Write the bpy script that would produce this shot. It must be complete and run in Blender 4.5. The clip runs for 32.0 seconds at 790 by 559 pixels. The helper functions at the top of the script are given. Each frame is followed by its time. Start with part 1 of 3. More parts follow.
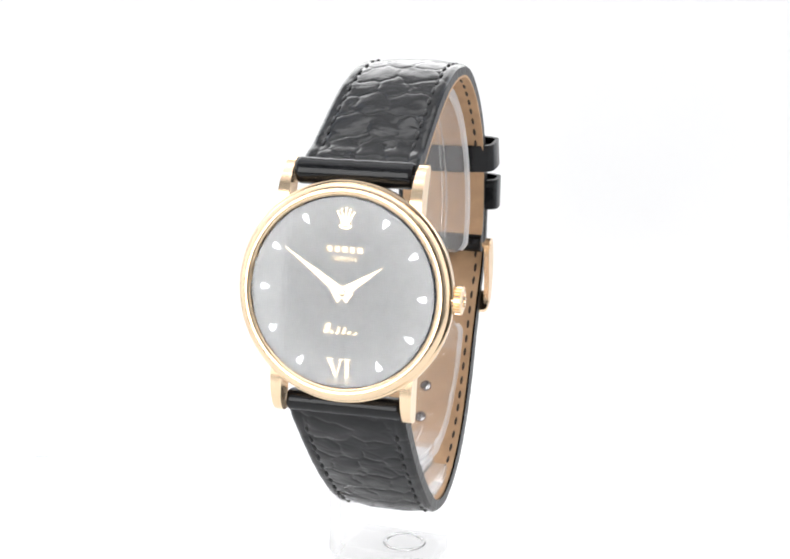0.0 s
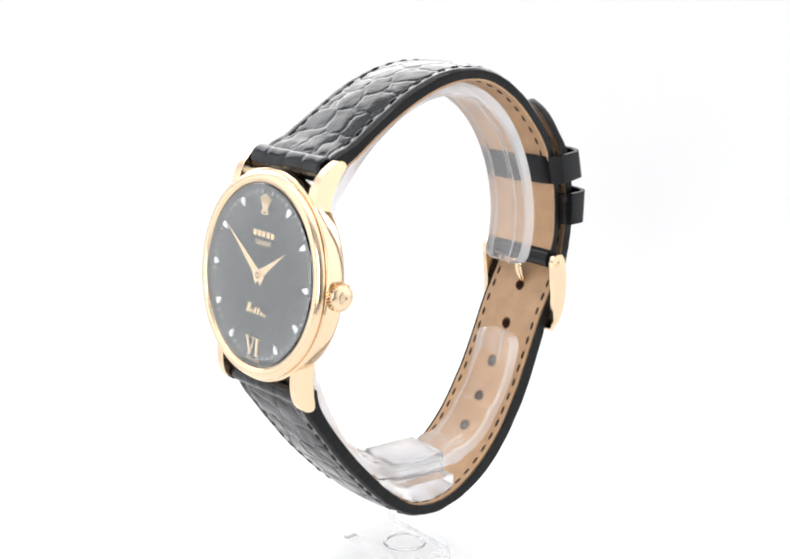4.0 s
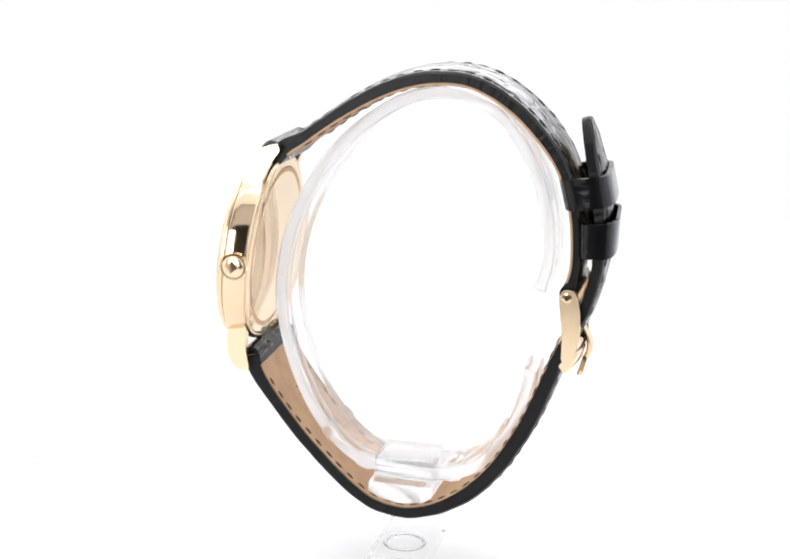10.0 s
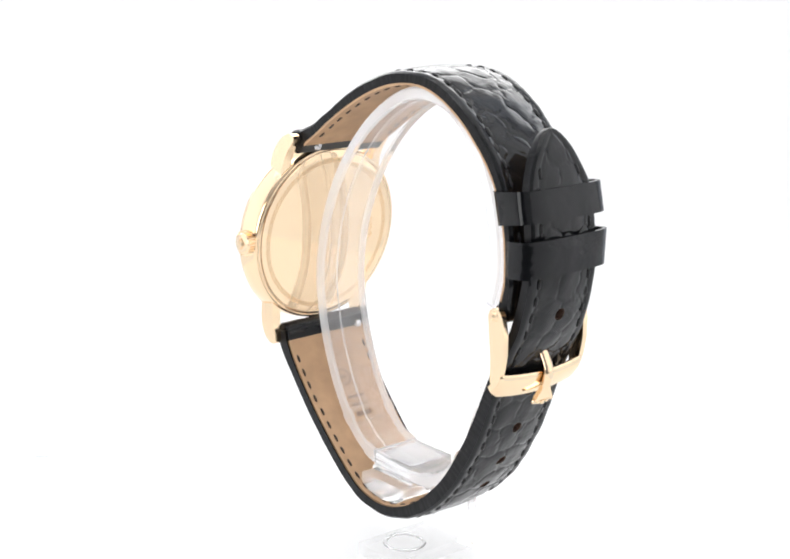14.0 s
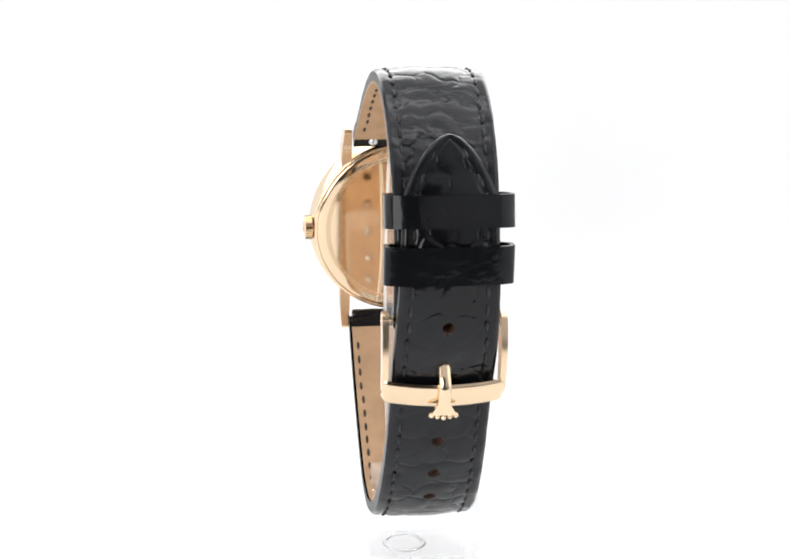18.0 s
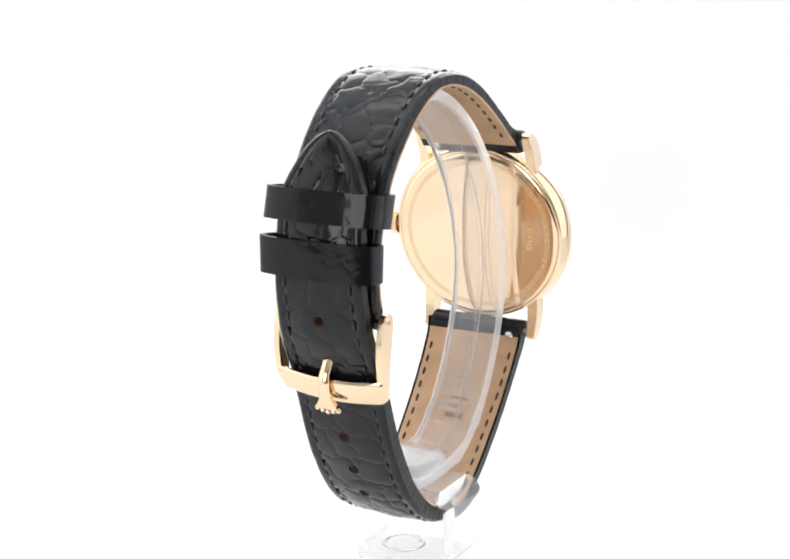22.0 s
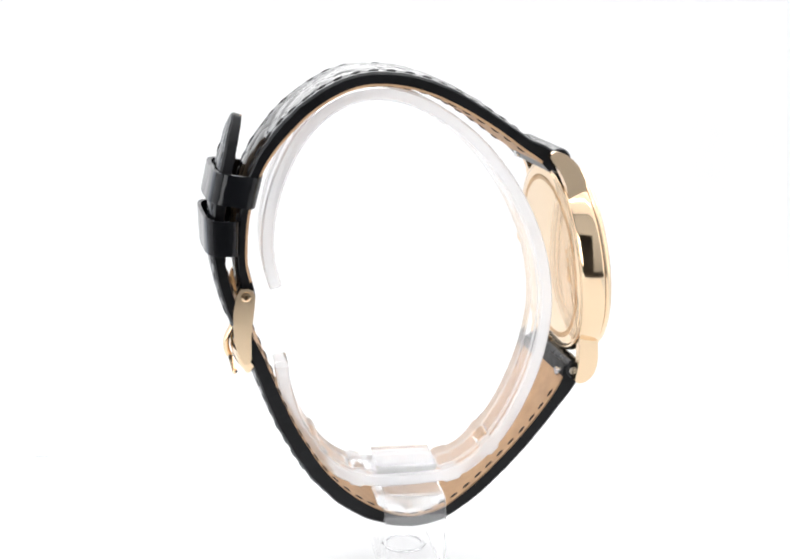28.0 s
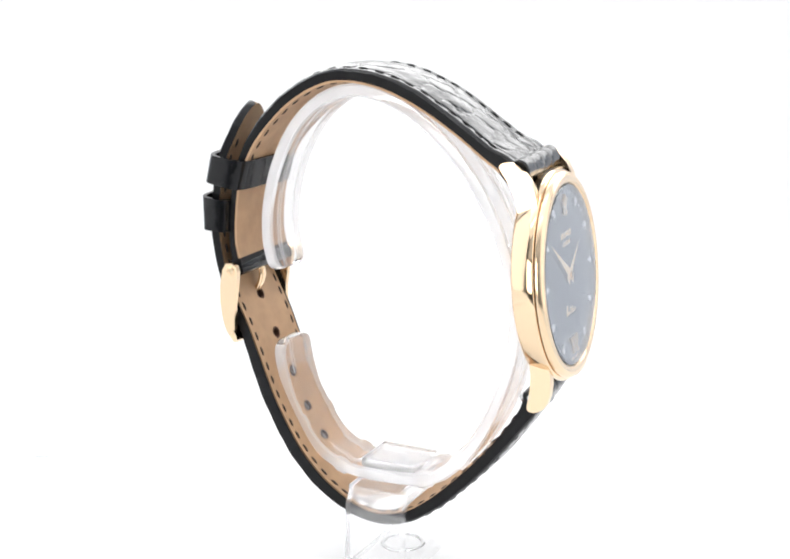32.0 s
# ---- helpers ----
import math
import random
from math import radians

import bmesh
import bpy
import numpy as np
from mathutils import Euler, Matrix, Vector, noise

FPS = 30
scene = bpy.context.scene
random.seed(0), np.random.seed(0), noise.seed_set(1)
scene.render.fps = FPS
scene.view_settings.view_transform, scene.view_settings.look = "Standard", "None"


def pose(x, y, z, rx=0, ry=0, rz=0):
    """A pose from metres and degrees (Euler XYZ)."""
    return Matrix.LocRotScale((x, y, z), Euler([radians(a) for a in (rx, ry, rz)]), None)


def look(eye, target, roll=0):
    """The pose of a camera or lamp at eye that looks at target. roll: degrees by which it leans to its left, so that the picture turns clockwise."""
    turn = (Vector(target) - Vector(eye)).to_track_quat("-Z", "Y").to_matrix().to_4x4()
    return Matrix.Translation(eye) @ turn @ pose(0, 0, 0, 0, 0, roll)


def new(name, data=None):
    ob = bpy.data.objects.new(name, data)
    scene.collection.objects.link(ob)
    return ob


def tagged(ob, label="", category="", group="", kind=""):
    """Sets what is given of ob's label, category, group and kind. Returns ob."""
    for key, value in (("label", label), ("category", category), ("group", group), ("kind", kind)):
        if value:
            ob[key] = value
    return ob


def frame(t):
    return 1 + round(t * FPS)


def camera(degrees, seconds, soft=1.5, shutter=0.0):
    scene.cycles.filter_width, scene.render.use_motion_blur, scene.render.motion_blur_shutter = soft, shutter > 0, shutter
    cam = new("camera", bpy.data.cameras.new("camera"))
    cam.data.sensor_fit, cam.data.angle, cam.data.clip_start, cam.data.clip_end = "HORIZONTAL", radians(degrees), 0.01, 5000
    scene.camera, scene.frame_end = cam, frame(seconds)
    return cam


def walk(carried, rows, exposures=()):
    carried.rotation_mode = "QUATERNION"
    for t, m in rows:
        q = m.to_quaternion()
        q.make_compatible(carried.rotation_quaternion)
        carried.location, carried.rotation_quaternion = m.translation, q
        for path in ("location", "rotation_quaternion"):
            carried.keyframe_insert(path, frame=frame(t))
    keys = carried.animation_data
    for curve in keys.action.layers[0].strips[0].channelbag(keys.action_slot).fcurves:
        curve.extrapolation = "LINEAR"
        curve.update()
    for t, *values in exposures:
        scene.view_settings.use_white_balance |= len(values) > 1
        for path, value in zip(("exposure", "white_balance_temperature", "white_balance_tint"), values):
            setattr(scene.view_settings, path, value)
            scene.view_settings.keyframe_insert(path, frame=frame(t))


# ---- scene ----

MM = 0.001
FLOOR = 101.5          # height of the lens above the white table, in mm
TURN0, TURN = -17.02, -8.65   # the turntable: first angle and degrees a second

# ---- camera: fixed on a tripod, looking slightly down ----
cam = camera(32.27, 32.0, soft=2.0)
EYE = Vector((-2.15 * MM, -215.83 * MM, FLOOR * MM))
down = radians(13.83)
still = look(EYE, EYE + Vector((0, math.cos(down), -math.sin(down))), 0.78)
walk(cam, [(0.0, still), (32.0, still)], exposures=[(0.0, -0.27), (32.0, -0.27)])

# ---- world and lights ----
world = bpy.data.worlds.new("studio_air")
scene.world = world
world.use_nodes = True
world.node_tree.nodes["Background"].inputs[0].default_value = (0.9, 0.95, 1.0, 1)
world.node_tree.nodes["Background"].inputs[1].default_value = 0.05


def area(name, m, sx, sy, watts, colour=(1, 1, 1)):
    la = bpy.data.lights.new(name, "AREA")
    la.shape, la.size, la.size_y, la.energy, la.color = "RECTANGLE", sx, sy, watts, colour
    ob = new(name, la)
    ob.matrix_world = m
    return ob


AIM = (0, 0, 0.05)
area("ceiling_strip_light", look((0.0, -0.13, 0.44), (0, -0.05, 0)), 0.44, 0.025, 0.17)
area("ceiling_strip_light", look((0.0, 0.05, 0.44), (0, 0.04, 0)), 0.44, 0.025, 0.17)
area("front_softbox_light", look((-0.157, -0.284, 0.1), AIM), 0.165, 0.18, 0.49)
# added unseen lamp that lifts the backdrop towards white
area("back_panel_light", look((0.0, 0.0, 0.43), (0, 0.3, 0.05)), 0.5, 0.12, 0.15)
# added just above view: whitens the strap top, standing in for bright upper backdrop
area("back_strip_light", look((0.0, 0.1, 0.153), (0, -0.1, 0.153)), 0.4, 0.1, 0.42)


# ---- materials ----
def material(name, colour, rough=0.5, metal=0.0, **more):
    m = bpy.data.materials.new(name)
    m.use_nodes = True
    p = m.node_tree.nodes["Principled BSDF"]
    p.inputs["Base Color"].default_value = (*colour, 1)
    p.inputs["Roughness"].default_value = rough
    p.inputs["Metallic"].default_value = metal
    for k, v in more.items():
        p.inputs[k.replace("_", " ")].default_value = v
    return m


def node(m, kind, **values):
    n = m.node_tree.nodes.new(kind)
    for k, v in values.items():
        n.inputs[k.replace("_", " ")].default_value = v
    return n


def link(m, a, b):
    m.node_tree.links.new(a, b)


def grain(m, scale, strength, distance, detail=4.0, coord="Object", stretch=(1, 1, 1), vary=0.0):
    """Fine relief, and a little unevenness of the colour, from noise at real size."""
    p = m.node_tree.nodes["Principled BSDF"]
    tc, mp = node(m, "ShaderNodeTexCoord"), node(m, "ShaderNodeMapping")
    mp.inputs["Scale"].default_value = stretch
    link(m, tc.outputs[coord], mp.inputs["Vector"])
    nz = node(m, "ShaderNodeTexNoise", Scale=scale, Detail=detail)
    link(m, mp.outputs[0], nz.inputs["Vector"])
    bp = node(m, "ShaderNodeBump", Strength=strength, Distance=distance)
    link(m, nz.outputs["Fac"], bp.inputs["Height"])
    link(m, bp.outputs[0], p.inputs["Normal"])
    if vary:
        n2 = node(m, "ShaderNodeTexNoise", Scale=scale * 0.13, Detail=3.0)
        link(m, mp.outputs[0], n2.inputs["Vector"])
        ramp = node(m, "ShaderNodeMapRange")
        ramp.inputs["From Min"].default_value, ramp.inputs["From Max"].default_value = 0.3, 0.7
        ramp.inputs["To Min"].default_value, ramp.inputs["To Max"].default_value = 1 - vary, 1 + vary
        link(m, n2.outputs["Fac"], ramp.inputs["Value"])
        mx = node(m, "ShaderNodeVectorMath")
        mx.operation = "SCALE"
        mx.inputs[0].default_value = p.inputs["Base Color"].default_value[:3]
        link(m, ramp.outputs[0], mx.inputs["Scale"])
        link(m, mx.outputs[0], p.inputs["Base Color"])
    return m


# the sheet is no lamp: its added glow keeps it white and thins shadows
WHITE = grain(material("glowing_white_acrylic_sheet", (0.5, 0.5, 0.505), 0.6, Emission_Strength=0.525, Emission_Color=(1, 1, 1, 1)), 300, 0.02, 0.0002, vary=0.01)
# unseen tent cloth; glow added to brighten the watch and its reflections
PANEL = grain(material("glowing_white_diffuser_cloth", (0.8, 0.8, 0.8), 0.9, Emission_Strength=0.6, Emission_Color=(1, 1, 1, 1)), 900, 0.1, 0.0002, vary=0.01)
FLAP = grain(material("grey_front_cloth", (0.45, 0.45, 0.455), 0.9), 900, 0.1, 0.0002, vary=0.02)
# added glow and blue tint fill the dark gap mirrored in dial and lugs
BACK = grain(material("blue_white_fill_cloth", (0.7, 0.74, 0.8), 0.9, Emission_Strength=0.3, Emission_Color=(0.86, 0.9, 1, 1)), 900, 0.1, 0.0002, vary=0.02)
TABLE = grain(material("white_laminate", (0.75, 0.75, 0.75), 0.5), 400, 0.05, 0.0002, vary=0.03)
DARK = grain(material("grey_studio_wall", (0.34, 0.32, 0.30), 0.8), 20, 0.1, 0.002, vary=0.1)
GOLD = grain(material("polished_yellow_gold", (0.87, 0.67, 0.455), 0.1, 1.0), 500, 0.03, 0.00005)
BRUSHED = grain(material("polished_gold_back", (0.87, 0.67, 0.455), 0.07, 1.0), 900, 0.04, 0.00005, stretch=(1, 0.06, 0.06))
SATIN = grain(material("polished_gold_flank", (0.87, 0.67, 0.455), 0.09, 1.0), 900, 0.03, 0.00005, stretch=(0.1, 0.1, 1))
ENGRAVED = material("engraved_gold", (0.76, 0.56, 0.35), 0.42, 1.0)
APPLIED = material("satin_applied_gold", (0.93, 0.73, 0.47), 0.36, 1.0)
BEZEL = grain(material("soft_polished_gold", (0.87, 0.67, 0.455), 0.2, 1.0), 500, 0.03, 0.00005)
PRINT = material("gold_print", (0.86, 0.64, 0.36), 0.4, 0.5)
SILVER = material("silver_marker", (0.92, 0.93, 0.95), 0.25, 0.4)
TICK = material("white_print", (0.85, 0.86, 0.88), 0.5)
SMUDGE = material("grey_smudge", (0.66, 0.67, 0.68), 0.8)
STEEL = material("steel_pin", (0.62, 0.62, 0.62), 0.22, 1.0)
DIAL_IN = material("black_lacquer_centre", (0.026, 0.028, 0.036), 0.07, Specular_IOR_Level=0.12)
DIAL_OUT = material("black_lacquer_ring", (0.030, 0.032, 0.038), 0.08, Specular_IOR_Level=0.36)
LEATHER = grain(material("black_alligator_leather", (0.006, 0.0065, 0.008), 0.14, Specular_IOR_Level=0.33), 520, 0.2, 0.0002, vary=0.35)
EDGE = grain(material("black_edge_paint", (0.005, 0.005, 0.006), 0.3, Specular_IOR_Level=0.2), 650, 0.25, 0.0003, vary=0.5)
KEEPER = grain(material("black_calf_leather", (0.006, 0.0065, 0.008), 0.13, Specular_IOR_Level=0.28), 170, 0.3, 0.0008, vary=0.3)
LINING = grain(material("tan_calf_lining", (0.47, 0.295, 0.165), 0.62), 2600, 0.2, 0.00008, vary=0.10)
HOLE = grain(material("raw_leather_hole", (0.08, 0.035, 0.02), 0.8), 3000, 0.3, 0.0001, vary=0.2)
THREAD = grain(material("black_waxed_thread", (0.008, 0.008, 0.009), 0.5), 6000, 0.3, 0.00005)
BROWN = material("dark_brown_thread", (0.03, 0.016, 0.01), 0.6)
STAMP = material("pressed_stamp", (0.19, 0.11, 0.06), 0.6)
CLEAR = material("clear_acrylic", (0.97, 0.97, 0.98), 0.05, 0.0, Transmission_Weight=0.90, IOR=1.13)
BLOCK = material("clear_acrylic_block", (0.98, 0.98, 0.985), 0.04, 0.0, Transmission_Weight=0.88, IOR=1.2)
# milky white imitates light piped to the acrylic's cut edges
LIT_EDGE = material("pale_lit_acrylic_edge", (0.97, 0.97, 0.98), 0.25, 0.0, Transmission_Weight=0.6, IOR=1.17)
SAPPHIRE = material("sapphire_glass", (1, 1, 1), 0.0, 0.0, Transmission_Weight=1.0, IOR=1.61)


# ---- helpers for meshes; all of them take millimetres ----
def part(name, bm, mat, parent, label="", smooth=None, bevel=0.0):
    """Links a bmesh, given in mm, as one mesh object under a thing or part."""
    if bevel:
        es = [e for e in bm.edges if len(e.link_faces) == 2 and e.calc_face_angle() > 0.6]
        bmesh.ops.bevel(bm, geom=es, offset=bevel, segments=2, profile=0.6, affect="EDGES")
    me = bpy.data.meshes.new(name)
    bmesh.ops.recalc_face_normals(bm, faces=bm.faces)
    bm.transform(Matrix.Scale(MM, 4))
    bm.to_mesh(me)
    bm.free()
    return mesh_part(name, me, mat, parent, label, smooth)


def mesh_part(name, me, mat, parent, label="", smooth=None):
    if not me.materials:
        me.materials.append(mat)
    if smooth is not None:
        me.shade_smooth()
        if smooth < 180:
            me.set_sharp_from_angle(angle=radians(smooth))
    ob = new(name, me)
    ob.parent = parent
    if label:
        tagged(ob, label)
    return ob


def thing(name, label, category, **more):
    return tagged(new(name), label, category, **more)


def box(x0, x1, y0, y1, z0, z1, bm=None):
    bm = bm or bmesh.new()
    m = Matrix.Translation(((x0 + x1) / 2, (y0 + y1) / 2, (z0 + z1) / 2)) @ Matrix.Diagonal((x1 - x0, y1 - y0, z1 - z0, 1))
    bmesh.ops.create_cube(bm, size=1, matrix=m)
    return bm


def lathe(profile, steps=128, closed=False, bm=None):
    """Turns (r, h) about the z axis."""
    bm = bm or bmesh.new()
    rings = []
    for r, h in profile:
        if r < 1e-6:
            rings.append([bm.verts.new((0, 0, h))])
        else:
            rings.append([bm.verts.new((r * math.cos(a), r * math.sin(a), h)) for a in (2 * math.pi * k / steps for k in range(steps))])
    pairs = list(zip(rings, rings[1:])) + ([(rings[-1], rings[0])] if closed else [])
    for a, b in pairs:
        for k in range(steps):
            j = (k + 1) % steps
            if len(a) == 1 and len(b) == 1:
                continue
            if len(a) == 1:
                bm.faces.new((a[0], b[k], b[j]))
            elif len(b) == 1:
                bm.faces.new((a[k], b[0], a[j]))
            else:
                bm.faces.new((a[k], b[k], b[j], a[j]))
    return bm


def prism(outline, lo, hi, place, bm=None):
    """A flat outline (list of pairs) given depth from lo to hi; place(u, v, w) gives the point."""
    bm = bm or bmesh.new()
    a = [bm.verts.new(place(u, v, lo)) for u, v in outline]
    b = [bm.verts.new(place(u, v, hi)) for u, v in outline]
    n = len(outline)
    bm.faces.new(a[::-1])
    bm.faces.new(b)
    for k in range(n):
        bm.faces.new((a[k], a[(k + 1) % n], b[(k + 1) % n], b[k]))
    return bm


def rod(p, q, r, steps=16, bm=None):
    bm = bm or bmesh.new()
    p, q = Vector(p), Vector(q)
    m = Matrix.Translation((p + q) / 2) @ (q - p).to_track_quat("Z", "Y").to_matrix().to_4x4()
    bmesh.ops.create_cone(bm, cap_ends=True, segments=steps, radius1=r, radius2=r, depth=(q - p).length, matrix=m)
    return bm


def curve_points(rows, step):
    """A smooth line through the rows, resampled every step mm: arrays of points and of arc length."""
    rows = np.array(rows, float)
    pts = []
    n = len(rows)
    for k in range(n - 1):
        p0, p1, p2, p3 = rows[max(k - 1, 0)], rows[k], rows[k + 1], rows[min(k + 2, n - 1)]
        for u in np.linspace(0, 1, 24, endpoint=False):
            pts.append(0.5 * ((2 * p1) + (p2 - p0) * u + (2 * p0 - 5 * p1 + 4 * p2 - p3) * u * u + (3 * p1 - p0 - 3 * p2 + p3) * u ** 3))
    pts.append(rows[-1])
    pts = np.array(pts)
    s = np.concatenate([[0], np.cumsum(np.hypot(np.diff(pts[:, 0]), np.diff(pts[:, 1])))])
    ss = np.linspace(0, s[-1], max(2, int(s[-1] / step)))
    return np.stack([np.interp(ss, s, pts[:, k]) for k in range(pts.shape[1])], 1), ss


UP = FLOOR   # heights below are given from the lens level; this lifts them onto the table


def strap_x(y):
    """The middle of the strap drifts a little sideways round the loop."""
    return -1.58 - 0.0265 * y


# ---- the setting ----
def setting():
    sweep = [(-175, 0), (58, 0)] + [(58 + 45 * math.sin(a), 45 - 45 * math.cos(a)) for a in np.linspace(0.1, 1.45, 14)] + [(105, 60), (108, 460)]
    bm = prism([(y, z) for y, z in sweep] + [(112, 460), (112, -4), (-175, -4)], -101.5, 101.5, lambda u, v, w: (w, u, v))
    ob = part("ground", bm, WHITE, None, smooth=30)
    tagged(ob, "seamless white sheet with an added glow, curving up behind the turntable", "ground", kind="structure")
    ob = part("floor", box(-420, 420, -185, 121, -12, -4.5), TABLE, None)
    tagged(ob, "matt white tabletop under the sheet", "table", kind="structure")
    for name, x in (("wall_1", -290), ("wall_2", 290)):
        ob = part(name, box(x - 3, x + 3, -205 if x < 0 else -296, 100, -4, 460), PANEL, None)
        tagged(ob, "white diffuser cloth side of the light tent, with an added glow", "wall", kind="structure")
    bm = box(-296, 296, -302, -298, 225, 455)
    box(72, 296, -302, -298, -4, 225, bm)
    box(-296, -215, -302, -298, -4, 225, bm)
    box(-296, -293, -298, -205, -4, 225, bm)
    ob = part("wall_front", bm, FLAP, None)
    tagged(ob, "grey cloth front flap of the light tent, open round the lens", "wall", kind="structure")
    # unseen fill panel, added only for what the watch reflects
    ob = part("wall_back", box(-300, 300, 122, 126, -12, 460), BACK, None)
    tagged(ob, "added unseen fill cloth behind the sheet, glowing pale blue-white", "wall", kind="structure")
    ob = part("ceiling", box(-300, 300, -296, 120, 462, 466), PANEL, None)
    tagged(ob, "white diffuser cloth roof of the light tent, with an added glow", "ceiling", kind="structure")
    for name, b in (("wall_3", (-900, 900, -910, -900, -300, 900)), ("wall_4", (-900, 900, 700, 710, -300, 900)),
                    ("wall_5", (-910, -900, -900, 700, -300, 900)), ("wall_6", (900, 910, -900, 700, -300, 900))):
        tagged(part(name, box(*b), DARK, None), "grey wall of the studio room", "wall", kind="structure")
    tagged(part("ceiling", box(-900, 900, -900, 700, 900, 910), DARK, None), "grey ceiling of the studio room", "ceiling", kind="structure")
    tagged(part("floor", box(-900, 900, -900, 700, -310, -300), DARK, None), "grey floor of the studio room", "floor", kind="structure")


def scuff():
    bm = lathe([(0, 0.03), (0.8, 0.03), (1.0, 0.0)], 14)
    bm.transform(Matrix.Translation((-73.0, 43.0, 0)) @ Matrix.Diagonal((1.5, 0.8, 1, 1)))
    ob = part("scuff_mark", bm, SMUDGE, None, smooth=60)
    tagged(ob, "small pale grey scuff on the white sheet", "scuff")


# ---- the strap ----
UPPER = [(-20.4, -33.0, 1.5), (-18.4, -31.3, 1.3), (-16.0, -30.0, 1.05), (-12.4, -27.5, .95), (-8.6, -25.0, 1.0), (-4.7, -22.8, 1.05), (-0.9, -21.15, 1.05),
         (2.9, -20.1, 1.05), (6.8, -19.75, 1.0), (10.6, -20.15, 1.0), (14.4, -21.7, 1.0), (18.1, -24.2, 1.0), (21.0, -27.0, 1.0), (23.5, -30.0, .95),
         (25.3, -33.0, .9), (26.6, -36.5, .85), (27.4, -40, .8), (27.8, -44, .8), (27.8, -48, .8), (27.2, -51.5, 1.0), (26.9, -53.0, 1.0)]
LOWER = [(-24.7, -66.0, 1.5), (-23.6, -69.0, 1.2), (-20.8, -73.2, 1.0), (-16.8, -78.4, 1.0), (-12.6, -83.0, 1.0), (-8.4, -87.0, 1.0), (-4.2, -89.9, .95), (0.4, -91.05, .95),
         (4.5, -90.65, .98), (8.6, -89.05, 1.1), (12.75, -86.15, 1.2), (16.8, -81.75, 1.22), (20.65, -75.35, 1.22), (22.65, -71.0, 1.2), (24.4, -66.5, 1.1), (26.1, -62.05, 1.0),
         (27.9, -58.3, .9), (29.6, -54.5, .9), (30.8, -50, .85), (31.4, -46, .85), (31.4, -42, .85), (30.9, -38, .85), (30.1, -34, .85), (29.3, -31.0, .85), (28.6, -28.2, .85), (27.8, -25.6, .7)]


def scales(x, s, seed, size):
    """Relief of alligator scales: roughly square tiles, 1 in a tile's middle, 0 in the creases between."""
    rng = np.random.RandomState(seed)
    rows = int(s.max() / size) + 3
    seeds = []
    for j in range(-1, rows):
        for i in range(-3, 4):
            seeds.append(((i + 0.5 * (j % 2) + rng.uniform(-.34, .34)) * size * 1.15, (j + rng.uniform(-.3, .3)) * size))
    seeds = np.array(seeds)
    wob = 0.45 * np.sin(x * 1.7 + s * 0.9 + seed) + 0.25 * np.sin(x * 0.8 - s * 1.9) + 0.08 * np.sin(x * 5.3 + s * 4.1)
    dx, ds = x[..., None] + wob[..., None] - seeds[:, 0], s[..., None] + 0.5 * wob[..., None] - seeds[:, 1]
    d = (np.abs(dx / 1.12) ** 2.8 + np.abs(ds) ** 2.8) ** (1 / 2.8)
    near = d.argmin(axis=-1)
    d.sort(axis=-1)
    e = d[..., 1] - d[..., 0]
    rim = np.clip(e / 0.5, 0, 1)
    rim = rim * rim * (3 - 2 * rim)
    pillow = 1 - np.exp(-e / 1.5)
    lean_x, lean_s = rng.uniform(-.09, .09, len(seeds))[near], rng.uniform(-.09, .09, len(seeds))[near]
    tone = rng.uniform(0.8, 1.0, len(seeds))[near] + lean_x * (x - seeds[near, 0]) + lean_s * (s - seeds[near, 1])
    fold = np.zeros_like(x)
    for k in range(int(s.max() / 0.9)):
        a, x0, s0, ln = rng.uniform(-0.7, 0.7), rng.uniform(-7, 7), rng.uniform(0, s.max()), rng.uniform(0.8, 2.4)
        u, v = (x - x0) * math.cos(a) + (s - s0) * math.sin(a), -(x - x0) * math.sin(a) + (s - s0) * math.cos(a)
        fold = np.maximum(fold, np.exp(-(v / 0.16) ** 2) * np.exp(-(u / ln) ** 4) * rng.uniform(0.3, 1))
    return (0.5 * rim + 0.5 * pillow) * tone - 0.22 * fold


def swell(x, s, seed):
    """Slow unevenness of the padding, which makes the gloss wander."""
    rng = np.random.RandomState(seed + 50)
    h = np.zeros_like(x)
    for k in range(14):
        a, f, p = rng.uniform(0, math.pi), rng.uniform(0.7, 2.3), rng.uniform(0, 6.3)
        h += np.sin(f * (x * math.cos(a) + s * math.sin(a)) + p) / f
    return h / 6


